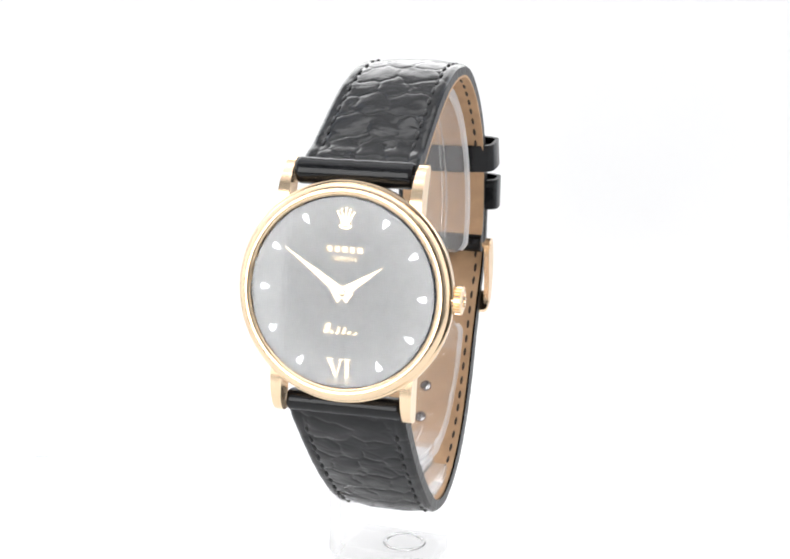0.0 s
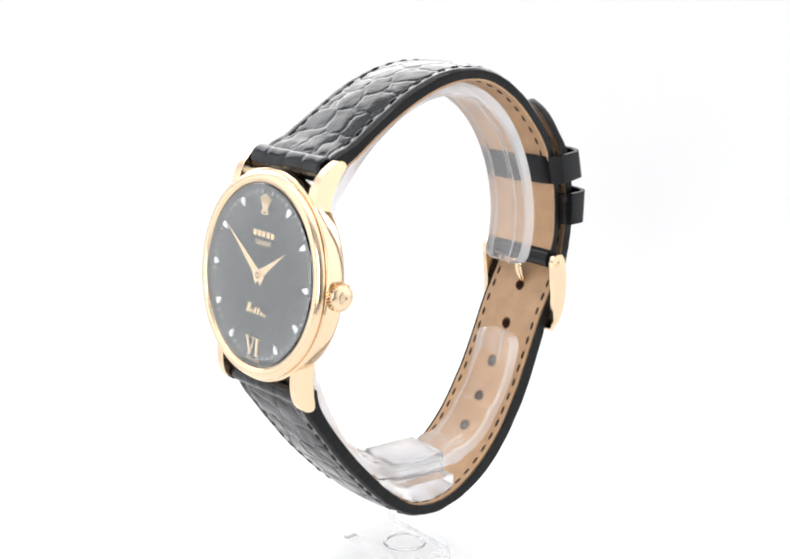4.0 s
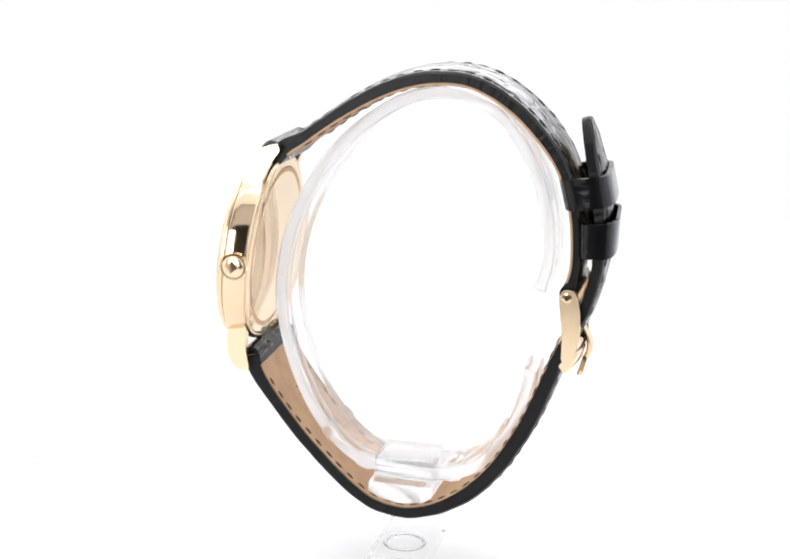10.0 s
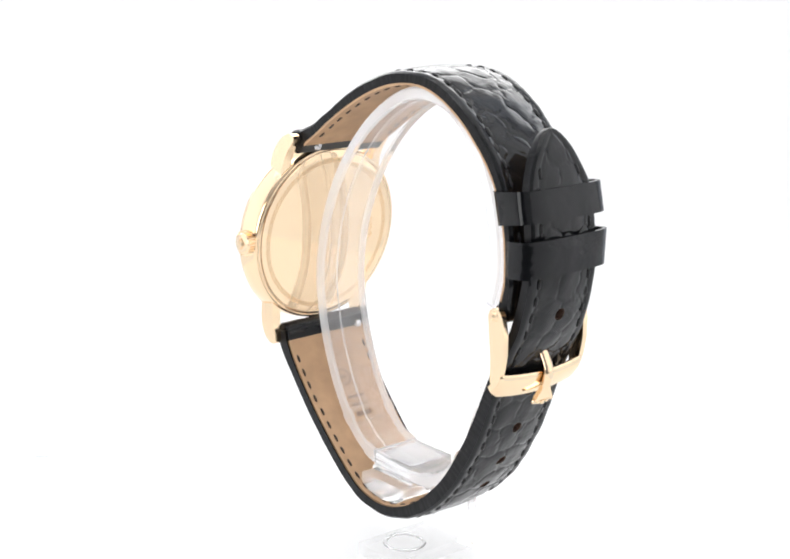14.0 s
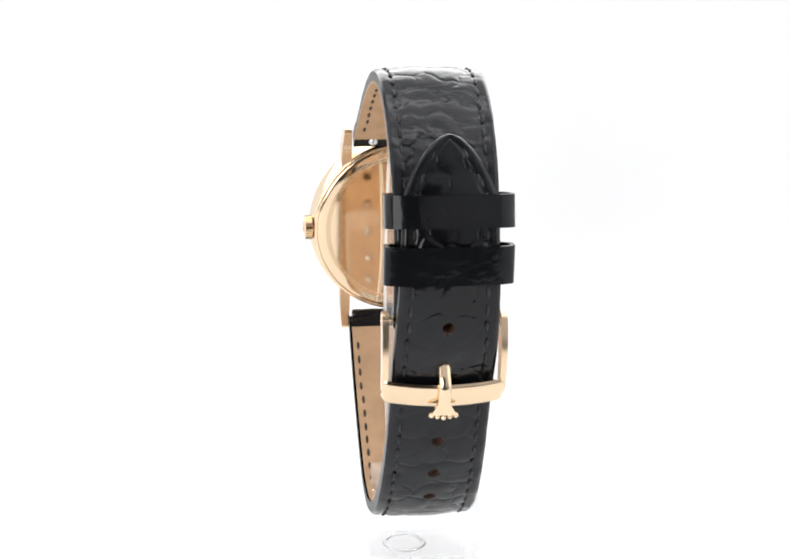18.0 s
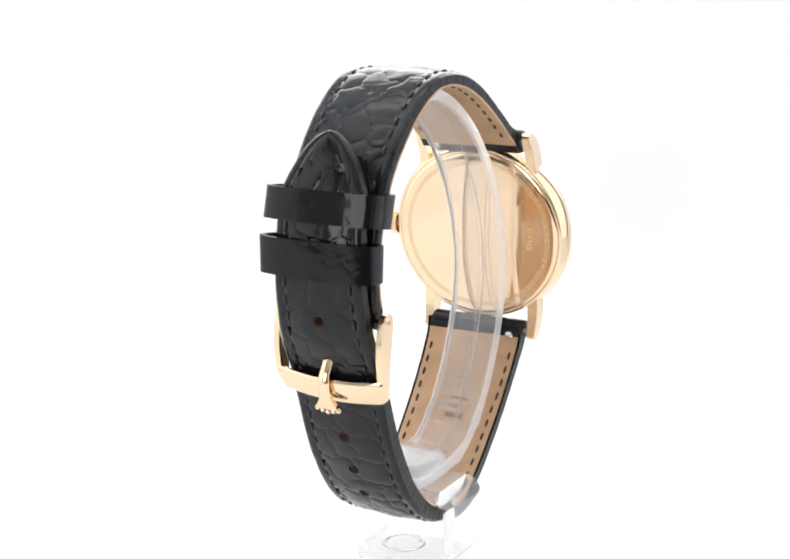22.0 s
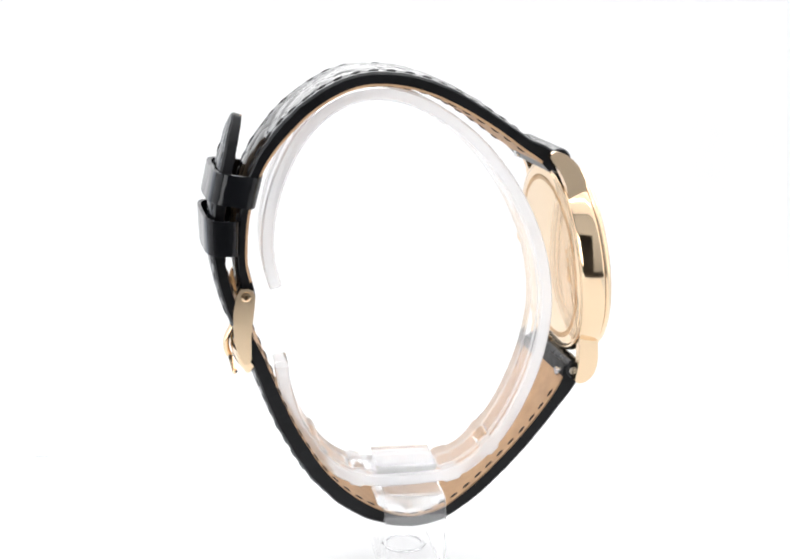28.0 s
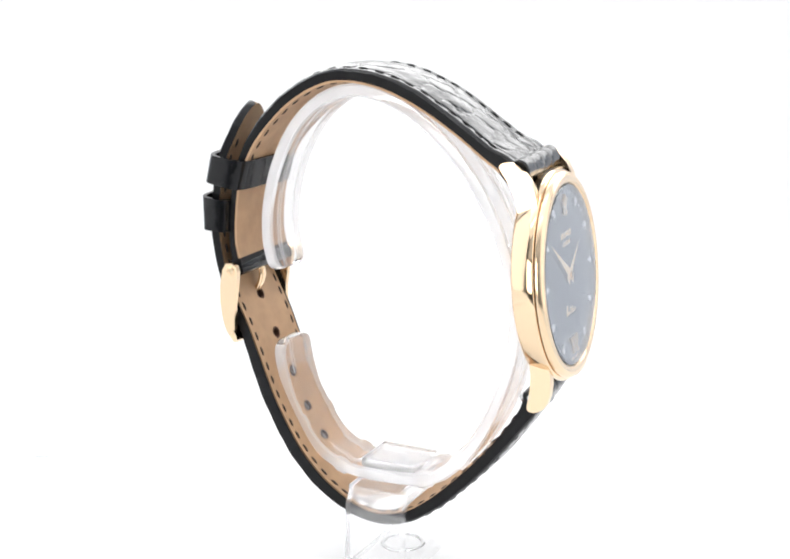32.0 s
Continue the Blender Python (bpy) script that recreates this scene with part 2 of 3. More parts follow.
def strap(name, rows, width, seed, parent, holes=(), tip=0.0, label=""):
    """A padded strap: leather outside with its edges, a tan lining inside, stitches along both."""
    line, s = curve_points(rows, 0.22)
    n, m = len(s), 81
    mid, half = line[:, :2], line[:, 2]
    tang = np.gradient(mid, axis=0)
    tang /= np.linalg.norm(tang, axis=1)[:, None]
    sign = 1 if name == "strap_top" else -1
    out = np.stack([-tang[:, 1], tang[:, 0]], 1) * sign
    wide = np.array([width(v, s[-1]) for v in s]) / 2
    if tip:
        k = np.clip((s[-1] - s) / tip, 0, 1)
        wide = wide * np.clip(np.sqrt(1 - (1 - k) ** 2.0) * 0.35 + 0.65 * k ** 0.62, 0.02, 1)
    u = np.linspace(-1, 1, m)
    X = wide[:, None] * u[None, :]
    S = np.repeat(s[:, None], m, 1)
    wig = 0.015 * np.sin(s * 4.7 + 2.2 * np.sin(s * 1.3 + seed)) + 0.008 * np.sin(s * 9.1 + seed)
    for j, f in ((0, 1.0), (1, 0.6), (m - 2, -0.6), (m - 1, -1.0)):
        X[:, j] += f * (wig if f > 0 else wig[::-1])
    dist = wide[:, None] - np.abs(X)
    relief = scales(X, S, seed, 4.7) + 0.14 * scales(X, S, seed + 20, 2.3) - 0.1
    groove = np.exp(-((dist - 1.75) / 0.28) ** 2)
    dome = 0.45 * np.clip(1 - (np.abs(X) / np.maximum(wide[:, None] - 1.7, .5)) ** 2, 0, 1) * np.clip(np.minimum(s, s[-1] - s) / 12, 0.15, 1)[:, None]
    edge = -0.42 * np.clip(1 - dist / 0.75, 0, 1) ** 2
    H = half[:, None] + 0.12 + dome + 0.085 * swell(X, S, seed) + 0.17 * (relief - 0.6) * np.clip((dist - 0.6) / 1.4, 0.3, 1) - 0.1 * groove + edge
    cx = strap_x(mid[:, 0])

    def at(i, j, h):
        p = mid[i] + out[i] * h
        return (cx[i] + X[i, j], p[0] + X[i, j] * (0.046 - 0.0007 * p[0]) - 0.48, p[1] + UP)

    hole_s = []
    for y, z in holes:
        hole_s.append(s[np.argmin(np.hypot(mid[:, 0] - y, mid[:, 1] - z))])

    def sheet(height, flip, inset=0):
        js = range(inset, m - inset)
        verts = [at(i, j, height[i, j]) for i in range(n) for j in js]
        w = len(js)
        faces, drop = [], set()
        for i in range(n - 1):
            for j in range(w - 1):
                c = (X[i, j + inset] + X[i + 1, j + inset + 1]) / 2
                if any((c * c + (s[i] + 0.11 - h) ** 2) < 0.9 ** 2 for h in hole_s):
                    continue
                q = (i * w + j, (i + 1) * w + j, (i + 1) * w + j + 1, i * w + j + 1)
                faces.append(q[::-1] if flip else q)
        return verts, faces, w

    flip = sign > 0
    v, f, w = sheet(H, flip)
    base = len(v)
    low = -half + (0.34 if sign > 0 else 0.03)
    # the painted edges and the turned ends
    for i in range(n):
        v.append(at(i, 0, low[i])), v.append(at(i, m - 1, low[i]))
    f2 = []
    for i in range(n - 1):
        f2.append((i * w, base + 2 * i, base + 2 * i + 2, (i + 1) * w))
        f2.append((i * w + w - 1, (i + 1) * w + w - 1, base + 2 * i + 3, base + 2 * i + 1))
    for i, e in ((0, 0), (n - 1, 1)):
        f2.append(tuple(i * w + j for j in range(w)) + (base + 2 * i + 1, base + 2 * i))
    me = bpy.data.meshes.new(name)
    me.from_pydata([Vector(p) * MM for p in v], [], f + f2)
    me.materials.append(LEATHER)
    me.materials.append(EDGE)
    for k in range(len(f), len(f) + len(f2)):
        me.polygons[k].material_index = 1
    me.update()
    top = mesh_part(name, me, LEATHER, parent, label, 40)
    # lining
    inset = 0 if sign > 0 else 2
    L0 = np.repeat((-half)[:, None], m, 1)
    v1, f1, w = sheet(L0, not flip, inset)
    v2, fb, w = sheet(L0 + 0.36, flip, inset)
    k = len(v1)
    faces = f1 + [tuple(a + k for a in q) for q in fb]
    for i in range(n - 1):
        faces.append((i * w, (i + 1) * w, k + (i + 1) * w, k + i * w))
        faces.append((i * w + w - 1, k + i * w + w - 1, k + (i + 1) * w + w - 1, (i + 1) * w + w - 1))
    me = bpy.data.meshes.new("lining")
    me.from_pydata([Vector(p) * MM for p in v1 + v2], [], faces)
    me.materials.append(LINING)
    me.materials.append(EDGE)
    end = 2.6 if sign > 0 else 0
    for poly in me.polygons:
        sv = s[min((poly.vertices[0] % k) // w, n - 1)]
        if sv < 1.8 or sv > s[-1] - end:
            poly.material_index = 1
    me.update()
    mesh_part("lining", me, LINING, top, "tan smooth leather lining", 40)
    # punched holes
    for hs in hole_s:
        i = int(np.argmin(np.abs(s - hs)))
        a = Vector((0, out[i][0], out[i][1]))
        c = Vector((cx[i], mid[i][0] - 0.48, mid[i][1] + UP))
        bm = lathe([(0.82, -half[i] - 0.03), (0.82, half[i] + 0.35), (1.05, half[i] + 0.35), (1.05, -half[i] - 0.03)], 20, True)
        bm.transform(Matrix.Translation(c) @ a.to_track_quat("Z", "Y").to_matrix().to_4x4())
        part("punched_hole", bm, HOLE, top, "brown raw rim of a punched hole", 60)
    # stitches: outside and on the lining
    outer, inner = stitch_mesh("outer_stitch", 1.7, 0.2, THREAD), stitch_mesh("inner_stitch", 1.6, 0.2, BROWN)
    pitch = 2.6
    for k in range(1, int(s[-1] / pitch) - 1):
        sv = (k + 0.2) * pitch
        i = int(np.argmin(np.abs(s - sv)))
        if wide[i] < 3.5 or s[i] < 3.2:
            continue
        for side in (-1, 1):
            for what, me, gap in (("stitch", outer, 1.75), ("lining_stitch", inner, 1.4)):
                j = int(np.argmin(np.abs(X[i] - side * (wide[i] - gap))))
                h = H[i, j] + 0.12 if gap > 1.5 else -half[i] - 0.02
                if what == "lining_stitch" and sign > 0 and mid[i][1] < -35 and mid[i][0] > 0:
                    continue
                p = at(i, j, h)
                ob = new(what, me)
                ob.parent = top
                fwd = Vector((X[min(i + 2, n - 1), j] - X[i - 2, j], tang[i][0] * 1.2, tang[i][1] * 1.2)).normalized()
                nrm = Vector((0, out[i][0], out[i][1]))
                side_v = nrm.cross(fwd).normalized()
                rot = Matrix((fwd, side_v, fwd.cross(side_v))).transposed().to_4x4()
                ob.matrix_local = Matrix.Translation(Vector(p) * MM) @ rot
    return top


STITCHES = {}


def stitch_mesh(name, length, r, mat):
    if name not in STITCHES:
        bm = bmesh.new()
        bmesh.ops.create_uvsphere(bm, u_segments=8, v_segments=6, radius=1, matrix=Matrix.Diagonal((length / 2 * MM, r * 1.25 * MM, r * MM, 1)))
        me = bpy.data.meshes.new(name)
        bm.to_mesh(me)
        bm.free()
        me.materials.append(mat)
        me.shade_smooth()
        STITCHES[name] = me
    return STITCHES[name]


# ---- the watch ----
DC = Vector((-1.0, -27.4, -48.87 + UP))
TILT = radians(6.9)
YAW = 2.8
FACE = Matrix.Translation(DC) @ Matrix.Rotation(radians(YAW), 4, "Z") @ Matrix.Rotation(radians(90) - TILT, 4, "X") @ Matrix.Rotation(radians(-0.35), 4, "Z")   # local x right, y up, z out of the dial


def skew(bm, k, x0):
    """The watch sits slightly askew on the stand: its left side a little forward."""
    for v in bm.verts:
        v.co.y += (v.co.x - x0) * k
    return bm


def on_face(bm):
    bm.transform(FACE)
    return bm


def lettering(text, size, depth, x, y, shear=0.0):
    cu = bpy.data.curves.new("lettering", "FONT")
    cu.body, cu.size, cu.extrude, cu.align_x, cu.align_y, cu.shear = text, size, depth, "CENTER", "CENTER", shear
    ob = bpy.data.objects.new("lettering", cu)
    me = bpy.data.meshes.new_from_object(ob)
    bm = bmesh.new()
    bm.from_mesh(me)
    bpy.data.objects.remove(ob)
    bpy.data.meshes.remove(me)
    bm.transform(Matrix.Translation((x, y, 0)))
    return bm


def flat(outline, lo, hi, bm=None):
    return prism(outline, lo, hi, lambda u, v, w: (u, v, w), bm)


def turned(outline, angle, x=0, y=0):
    c, s = math.cos(angle), math.sin(angle)
    return [(x + c * a - s * b, y + s * a + c * b) for a, b in outline]


def watch():
    w = thing("wrist_watch", "yellow gold dress watch with black dial on a black alligator strap", "watch")
    # case
    case = part("watch_case", on_face(lathe([(13.9, -0.3), (15.4, -0.36), (15.98, -0.42), (16.18, -0.54), (16.25, -0.8), (16.2, -1.5), (15.98, -2.6), (15.72, -3.5), (15.6, -3.8), (15.42, -3.98), (15.2, -4.04), (15.0, -4.02), (14.98, -3.9), (13.9, -3.9)], 160, True)),
                SATIN, w, "polished yellow gold middle case", 30)
    part("bezel", on_face(lathe([(13.95, 0.0), (13.95, 0.5), (14.02, 0.6), (14.1, 0.62), (14.16, 0.72), (14.4, 0.86), (14.8, 0.9), (15.2, 0.82), (15.55, 0.6), (15.76, 0.3), (15.84, 0.0), (15.8, -0.25), (15.5, -0.36), (14.5, -0.3), (13.95, -0.28)], 160, True)),
         BEZEL, case, "polished rounded gold bezel", 40)
    part("case_back", on_face(lathe([(14.95, -3.85), (14.95, -4.02), (14.88, -4.08), (14.4, -4.14), (13.4, -4.22), (13.0, -4.24), (6, -4.36), (0, -4.4)], 160)), BRUSHED, case, "plain gold snap back with engraved border", 35)
    bm = bmesh.new()
    for k in range(66):
        a = 2 * math.pi * k / 66
        for sg in (1, -1):
            link_line = [(0.76 * v, sg * (0.36 * math.cos(math.pi * v) - 0.0)) for v in np.linspace(-1, 1, 7)]
            outline = [(p, q + 0.075) for p, q in link_line] + [(p, q - 0.075) for p, q in link_line[::-1]]
            flat(turned(outline, a, -13.1 * math.sin(a), 13.1 * math.cos(a)), -4.285, -4.2, bm)
    tagged(part("engraved_border", on_face(bm), ENGRAVED, case, "fine engraved chain border"), kind="stuff")
    for k, (r, sh, h) in enumerate(((0.62, 24, 0.62), (0.5, 4, 0.8), (0.42, 6, 0.42), (0.4, 4, 0.4))):
        a = radians(-9 + 8.5 * k)
        bm = lathe([(r * 0.72, -4.355), (r, -4.355), (r, -4.28), (r * 0.72, -4.28)], sh, True)
        bm.transform(Matrix.Translation((-9.9 * math.cos(a), 9.9 * math.sin(a), 0)) @ Matrix.Diagonal((1, h / r, 1, 1)) @ Matrix.Rotation(radians(45), 4, "Z"))
        part("hallmark", on_face(bm), ENGRAVED, case, "small struck hallmark")
    # lugs: height from the dial's centre, and depth behind its plane
    top = [(11.0, -0.6), (13.2, -0.62), (14.6, -0.9), (16.0, -1.5), (17.2, -2.3), (18.1, -3.2), (18.7, -4.2), (18.85, -5.1), (18.6, -5.75), (18.1, -5.95), (17.4, -5.6), (16.2, -4.9), (14.8, -4.25), (13.2, -3.75), (11.0, -3.6)]
    low = [(11.0, -0.6), (13.2, -0.6), (15.0, -0.7), (16.5, -1.0), (17.6, -1.5), (18.4, -2.2), (18.85, -3.1), (18.95, -3.9), (18.75, -4.5), (18.3, -4.75), (17.6, -4.6), (16.5, -4.25), (15.0, -3.9), (13.2, -3.65), (11.0, -3.6)]
    for x0, x1 in ((9.0, 10.8), (-10.85, -9.05)):
        for sg, side in ((1, top), (-1, low)):
            bm = prism([(u * sg, v) for u, v in side], x0, x1, lambda u, v, q: (q, u, v))
            for v in bm.verts:
                v.co.x += ((x0 + x1) / 2 - v.co.x) * 0.32 * min(1, max(0, (abs(v.co.y) - 14) / 5))
            part("lug", on_face(bm), BEZEL, case, "curved gold lug with polished edges", 35, bevel=0.4)
    # winding crown
    bm = bmesh.new()
    teeth = 26
    prof = []
    for k in range(teeth * 4):
        a = 2 * math.pi * k / (teeth * 4)
        r = 2.14 if k % 4 in (0, 1) else 1.84
        prof.append((r * math.cos(a), r * math.sin(a)))
    prism(prof, 15.9, 17.1, lambda u, v, q: (q, u, v), bm)
    cr = part("winding_crown", bm_at(bm, (0, 0, -2.4)), SATIN, case, "fluted gold winding crown", 30)
    bm = lathe([(1.78, 0), (1.74, 0.14), (1.5, 0.26), (0.9, 0.36), (0, 0.4)], 40)
    bm.transform(Matrix.Rotation(radians(90), 4, "Y"))
    bm.transform(Matrix.Translation((17.0, 0, 0)))
    part("crown_cap", bm_at(bm, (0, 0, -2.4)), BEZEL, cr, "domed polished end", 60)
    bm = bmesh.new()
    for k in range(5):
        a = radians(-44 + 22 * k)
        prism(turned([(-0.12, 0.0), (0.12, 0.0), (0.16, 1.2), (-0.16, 1.2)], a, 0, -0.6), 17.2, 17.56, lambda u, v, q: (q, u, v), bm)
    part("crown_emblem", bm_at(bm, (0, 0, -2.4)), GOLD, cr, "small raised emblem")
    part("stem_tube", bm_at(rod((15.3, 0, 0), (16.0, 0, 0), 1.1), (0, 0, -2.4)), GOLD, cr)
    # dial and its furniture
    dial = part("dial", on_face(lathe([(9.05, -0.02), (13.97, -0.02), (13.97, -0.4), (9.05, -0.4)], 160, True)), DIAL_OUT, w, "black lacquer dial ring with printed minutes", 40)
    part("dial_centre", on_face(lathe([(0, -0.015), (9.05, -0.015), (9.05, -0.3), (0, -0.3)], 128)), DIAL_IN, dial, "matt black dial centre", 40)
    shield = [(-0.08, -0.75), (0.08, -0.75), (0.3, -0.35), (0.46, 0.1), (0.5, 0.42), (0.4, 0.62), (0, 0.7), (-0.4, 0.62), (-0.5, 0.42), (-0.46, 0.1), (-0.3, -0.35)]
    for h in range(12):
        if h in (0, 6):
            continue
        a = -2 * math.pi * h / 12
        part("hour_marker", on_face(flat(turned(shield, a, -11.86 * math.sin(a), 11.86 * math.cos(a)), 0, 0.22)), SILVER, dial, "", None, 0.06)
    me = None
    for k in range(60):
        if k % 5 == 0:
            continue
        a = -2 * math.pi * k / 60
        if me is None:
            bm = flat([(-0.075, -0.27), (0.075, -0.27), (0.075, 0.27), (-0.075, 0.27)], 0, 0.02)
            me = bpy.data.meshes.new("minute_tick")
            bm.transform(Matrix.Scale(MM, 4))
            bm.to_mesh(me)
            bm.free()
            me.materials.append(TICK)
        ob = new("minute_tick", me)
        ob.parent = dial
        m = FACE @ Matrix.Rotation(a, 4, "Z") @ Matrix.Translation((0, 12.6, -0.015))
        ob.matrix_local = Matrix.Translation(m.translation * MM) @ m.to_3x3().to_4x4()
    # numeral six: V and I with serifs
    bm = bmesh.new()
    for o in ([(-1.75, 1.15), (-1.1, 1.15), (-0.35, -0.75), (-0.62, -1.35)], [(-0.5, -1.35), (-0.25, -1.35), (0.42, 1.15), (0.15, 1.15)],
              [(-1.95, 1.15), (-0.85, 1.15), (-0.85, 1.35), (-1.95, 1.35)], [(-0.1, 1.15), (0.62, 1.15), (0.62, 1.35), (-0.1, 1.35)],
              [(0.95, -1.15), (1.55, -1.15), (1.55, 1.15), (0.95, 1.15)], [(0.72, 1.15), (1.8, 1.15), (1.8, 1.35), (0.72, 1.35)], [(0.72, -1.35), (1.8, -1.35), (1.8, -1.15), (0.72, -1.15)]):
        flat([(a, b - 11.0) for a, b in o], 0, 0.28, bm)
    part("numeral", on_face(bm), APPLIED, dial, "applied gold roman numeral VI")
    # emblem under twelve: a plain fan
    bm = bmesh.new()
    for k in range(5):
        a = radians(28 - 14 * k)
        q = 2.75 - 0.15 * abs(k - 2)
        flat(turned([(-0.2, 0.4), (0.2, 0.4), (0.1, q), (-0.1, q)], a, 0, 9.35), 0, 0.25, bm)
        flat([(0.2 * math.cos(b) - (q + 0.1) * math.sin(a), 9.35 + (q + 0.1) * math.cos(a) + 0.2 * math.sin(b)) for b in np.linspace(0, 2 * math.pi, 10, endpoint=False)], 0, 0.25, bm)
    bm2 = lathe([(0.5, 0), (0.98, 0), (0.98, 0.25), (0.5, 0.25)], 28, True)
    bm2.transform(Matrix.Translation((0, 9.6, 0)) @ Matrix.Diagonal((1, 0.42, 1, 1)))
    part("dial_emblem", on_face(bm), APPLIED, dial, "applied plain gold fan emblem")
    part("dial_emblem_base", on_face(bm2), APPLIED, dial)
    # printing: plain blocks where the maker's names stand, plain letters for the town and origin
    for k in range(5):
        x = -2.3 + 1.15 * k
        bm = flat([(x - 0.42, 5.78), (x + 0.42, 5.78), (x + 0.42, 6.68), (x - 0.42, 6.68)], -0.015, 0.015)
        part("maker_block", on_face(bm), PRINT, dial, "small gold printed block")
    for k in range(6):
        x, tall = -2.35 + 0.88 * k, (1.5, 0.55, 1.1, 1.1, 0.6, 0.5)[k]
        wide = 0.42 if k == 0 else 0.26
        bm = flat([(x - wide, -6.1), (x + wide, -6.1), (x + wide + 0.3 * tall, -6.1 + tall), (x - wide + 0.3 * tall, -6.1 + tall)], -0.015, 0.015)
        part("model_stroke", on_face(bm), PRINT, dial, "slanting gold printed stroke")
    part("town_lettering", on_face(lettering("GENEVE", 1.12, 0.02, 0.05, 4.85)), PRINT, dial, "gold printed word GENEVE")
    part("origin_lettering", on_face(lettering("SWISS  MADE", 0.62, 0.012, 0, -13.1)), PRINT, dial, "tiny printed words SWISS MADE")
    # hour and minute pointers
    for name, dx, dy, wide, h in (("hour_hand", 6.05, 4.15, 0.75, 0.22), ("minute_hand", -9.55, 6.45, 0.72, 0.36)):
        L = math.hypot(dx, dy)
        a = math.atan2(-dx, dy)
        bm = bmesh.new()
        pts = [(0, L), (wide, 0.2), (0.85 * wide, -0.9), (1.15 * wide + 0.15, -1.45), (-1.15 * wide - 0.15, -1.45), (-0.85 * wide, -0.9), (-wide, 0.2)]
        ring = [bm.verts.new((*q, h)) for q in turned(pts, a)]
        spine = [bm.verts.new((*q, h + 0.025)) for q in turned([(0, L - 0.4), (0, -1.3)], a)]
        t, b = spine
        for q in ((ring[0], ring[1], b, t), (ring[0], t, b, ring[6]), (ring[1], ring[2], b), (ring[2], ring[3], b), (ring[3], ring[4], b), (ring[4], ring[5], b), (ring[5], ring[6], b)):
            bm.faces.new(q)
        bm.faces.new(ring[::-1])
        part(name, on_face(bm), APPLIED, w, "pointed gold %s" % name.replace("_", " "))
    part("centre_cap", on_face(lathe([(0.5, 0.0), (0.5, 0.55), (0.38, 0.62), (0, 0.64)], 24)), GOLD, w)
    cry = part("crystal", on_face(lathe([(0, 0.5), (13.93, 0.5), (13.93, 0.6), (13.72, 0.74), (0, 0.745)], 128)), SAPPHIRE, w, "clear sapphire crystal", 30)
    cry.visible_shadow = False
    # strap ends: the loops round the spring bars
    for name, c, sgn in (("strap_top_loop", (-21.0, -32.4), 1), ("strap_bottom_loop", (-24.9, -66.4), -1)):
        bm = bmesh.new()
        rings = []
        seams = (-5.9, -1.2, 2.9) if sgn > 0 else (-6.6, -3.4, 2.0)
        for x in np.linspace(-9.95, 7.45, 90):
            q = 1 - 0.03 * sum(math.exp(-((x - k) / 0.45) ** 2) for k in seams) - 0.12 * max(0, 1 - min(x + 9.95, 7.45 - x) / 0.5) ** 2 + 0.006 * math.sin(x * 1.9)
            rings.append([bm.verts.new((x, c[0] + 1.75 * q * math.cos(a), c[1] + (2.0 if sgn > 0 else 1.7) * q * math.sin(a) + UP)) for a in np.linspace(0, 2 * math.pi, 28, endpoint=False)])
        for a, b in zip(rings, rings[1:]):
            for k in range(28):
                bm.faces.new((a[k], a[(k + 1) % 28], b[(k + 1) % 28], b[k]))
        bm.faces.new(rings[0]), bm.faces.new(rings[-1][::-1])
        skew(bm, 0.066, 6.0)
        part(name, bm, LEATHER, w, "rolled black leather strap end", 50)
        part("spring_bar", skew(rod((-10.2, c[0] + 0.5, c[1] + UP), (7.7, c[0] + 0.5, c[1] + UP), 0.6), 0.066, 6.0), STEEL, w)
        kx = 4.4 if sgn > 0 else -7.9
        bm = lathe([(0, 0.9), (0.5, 0.85), (0.75, 0.6), (0.75, 0.25), (0.45, 0.1), (0.45, -0.6)], 20)
        bm.transform(Matrix.Translation((kx, c[0] + 2.0 + (kx - 6) * 0.07, c[1] + UP - 0.6)) @ Matrix.Rotation(radians(-100), 4, "X"))
        part("release_knob", bm, STEEL, w, "small steel quick-release knob", 40)
    strap("strap_top", UPPER, lambda v, L: 17.5 - 2.6 * min(1, v / L / 0.85), 5, w, label="black alligator upper strap with black stitching")
    strap("strap_bottom", LOWER, lambda v, L: 17.9 - 2.9 * min(1, v / L / 0.6) - 2.2 * max(0, v / L - 0.72) / 0.28, 8, w,
          holes=[(29.9, -52.1), (27.7, -58.4), (24.6, -65), (21.9, -71.5), (18.8, -77.4), (16.0, -82.6)], tip=9.0, label="black alligator lower strap with punched holes")
    # blind stamps on the lower lining: a ring and lines that cannot be read
    line, sv = curve_points(LOWER, 0.2)

    def stamp(v, bm):
        i = int(np.argmin(np.abs(sv - v)))
        tg = Vector((0, line[i + 3][0] - line[i - 3][0], line[i + 3][1] - line[i - 3][1])).normalized()
        nr = Vector((0, -tg.z, tg.y))
        c = Vector((strap_x(line[i][0]), line[i][0] - 0.5, line[i][1] + UP)) + nr * (line[i][2] + 0.02)
        bm.transform(Matrix.Translation(c) @ Matrix((Vector((1, 0, 0)), tg, nr)).transposed().to_4x4())
        return bm

    part("stamped_ring", stamp(11.0, lathe([(1.35, 0), (1.6, 0), (1.6, 0.03), (1.35, 0.03)], 32, True)), STAMP, w, "ring pressed into the lining")
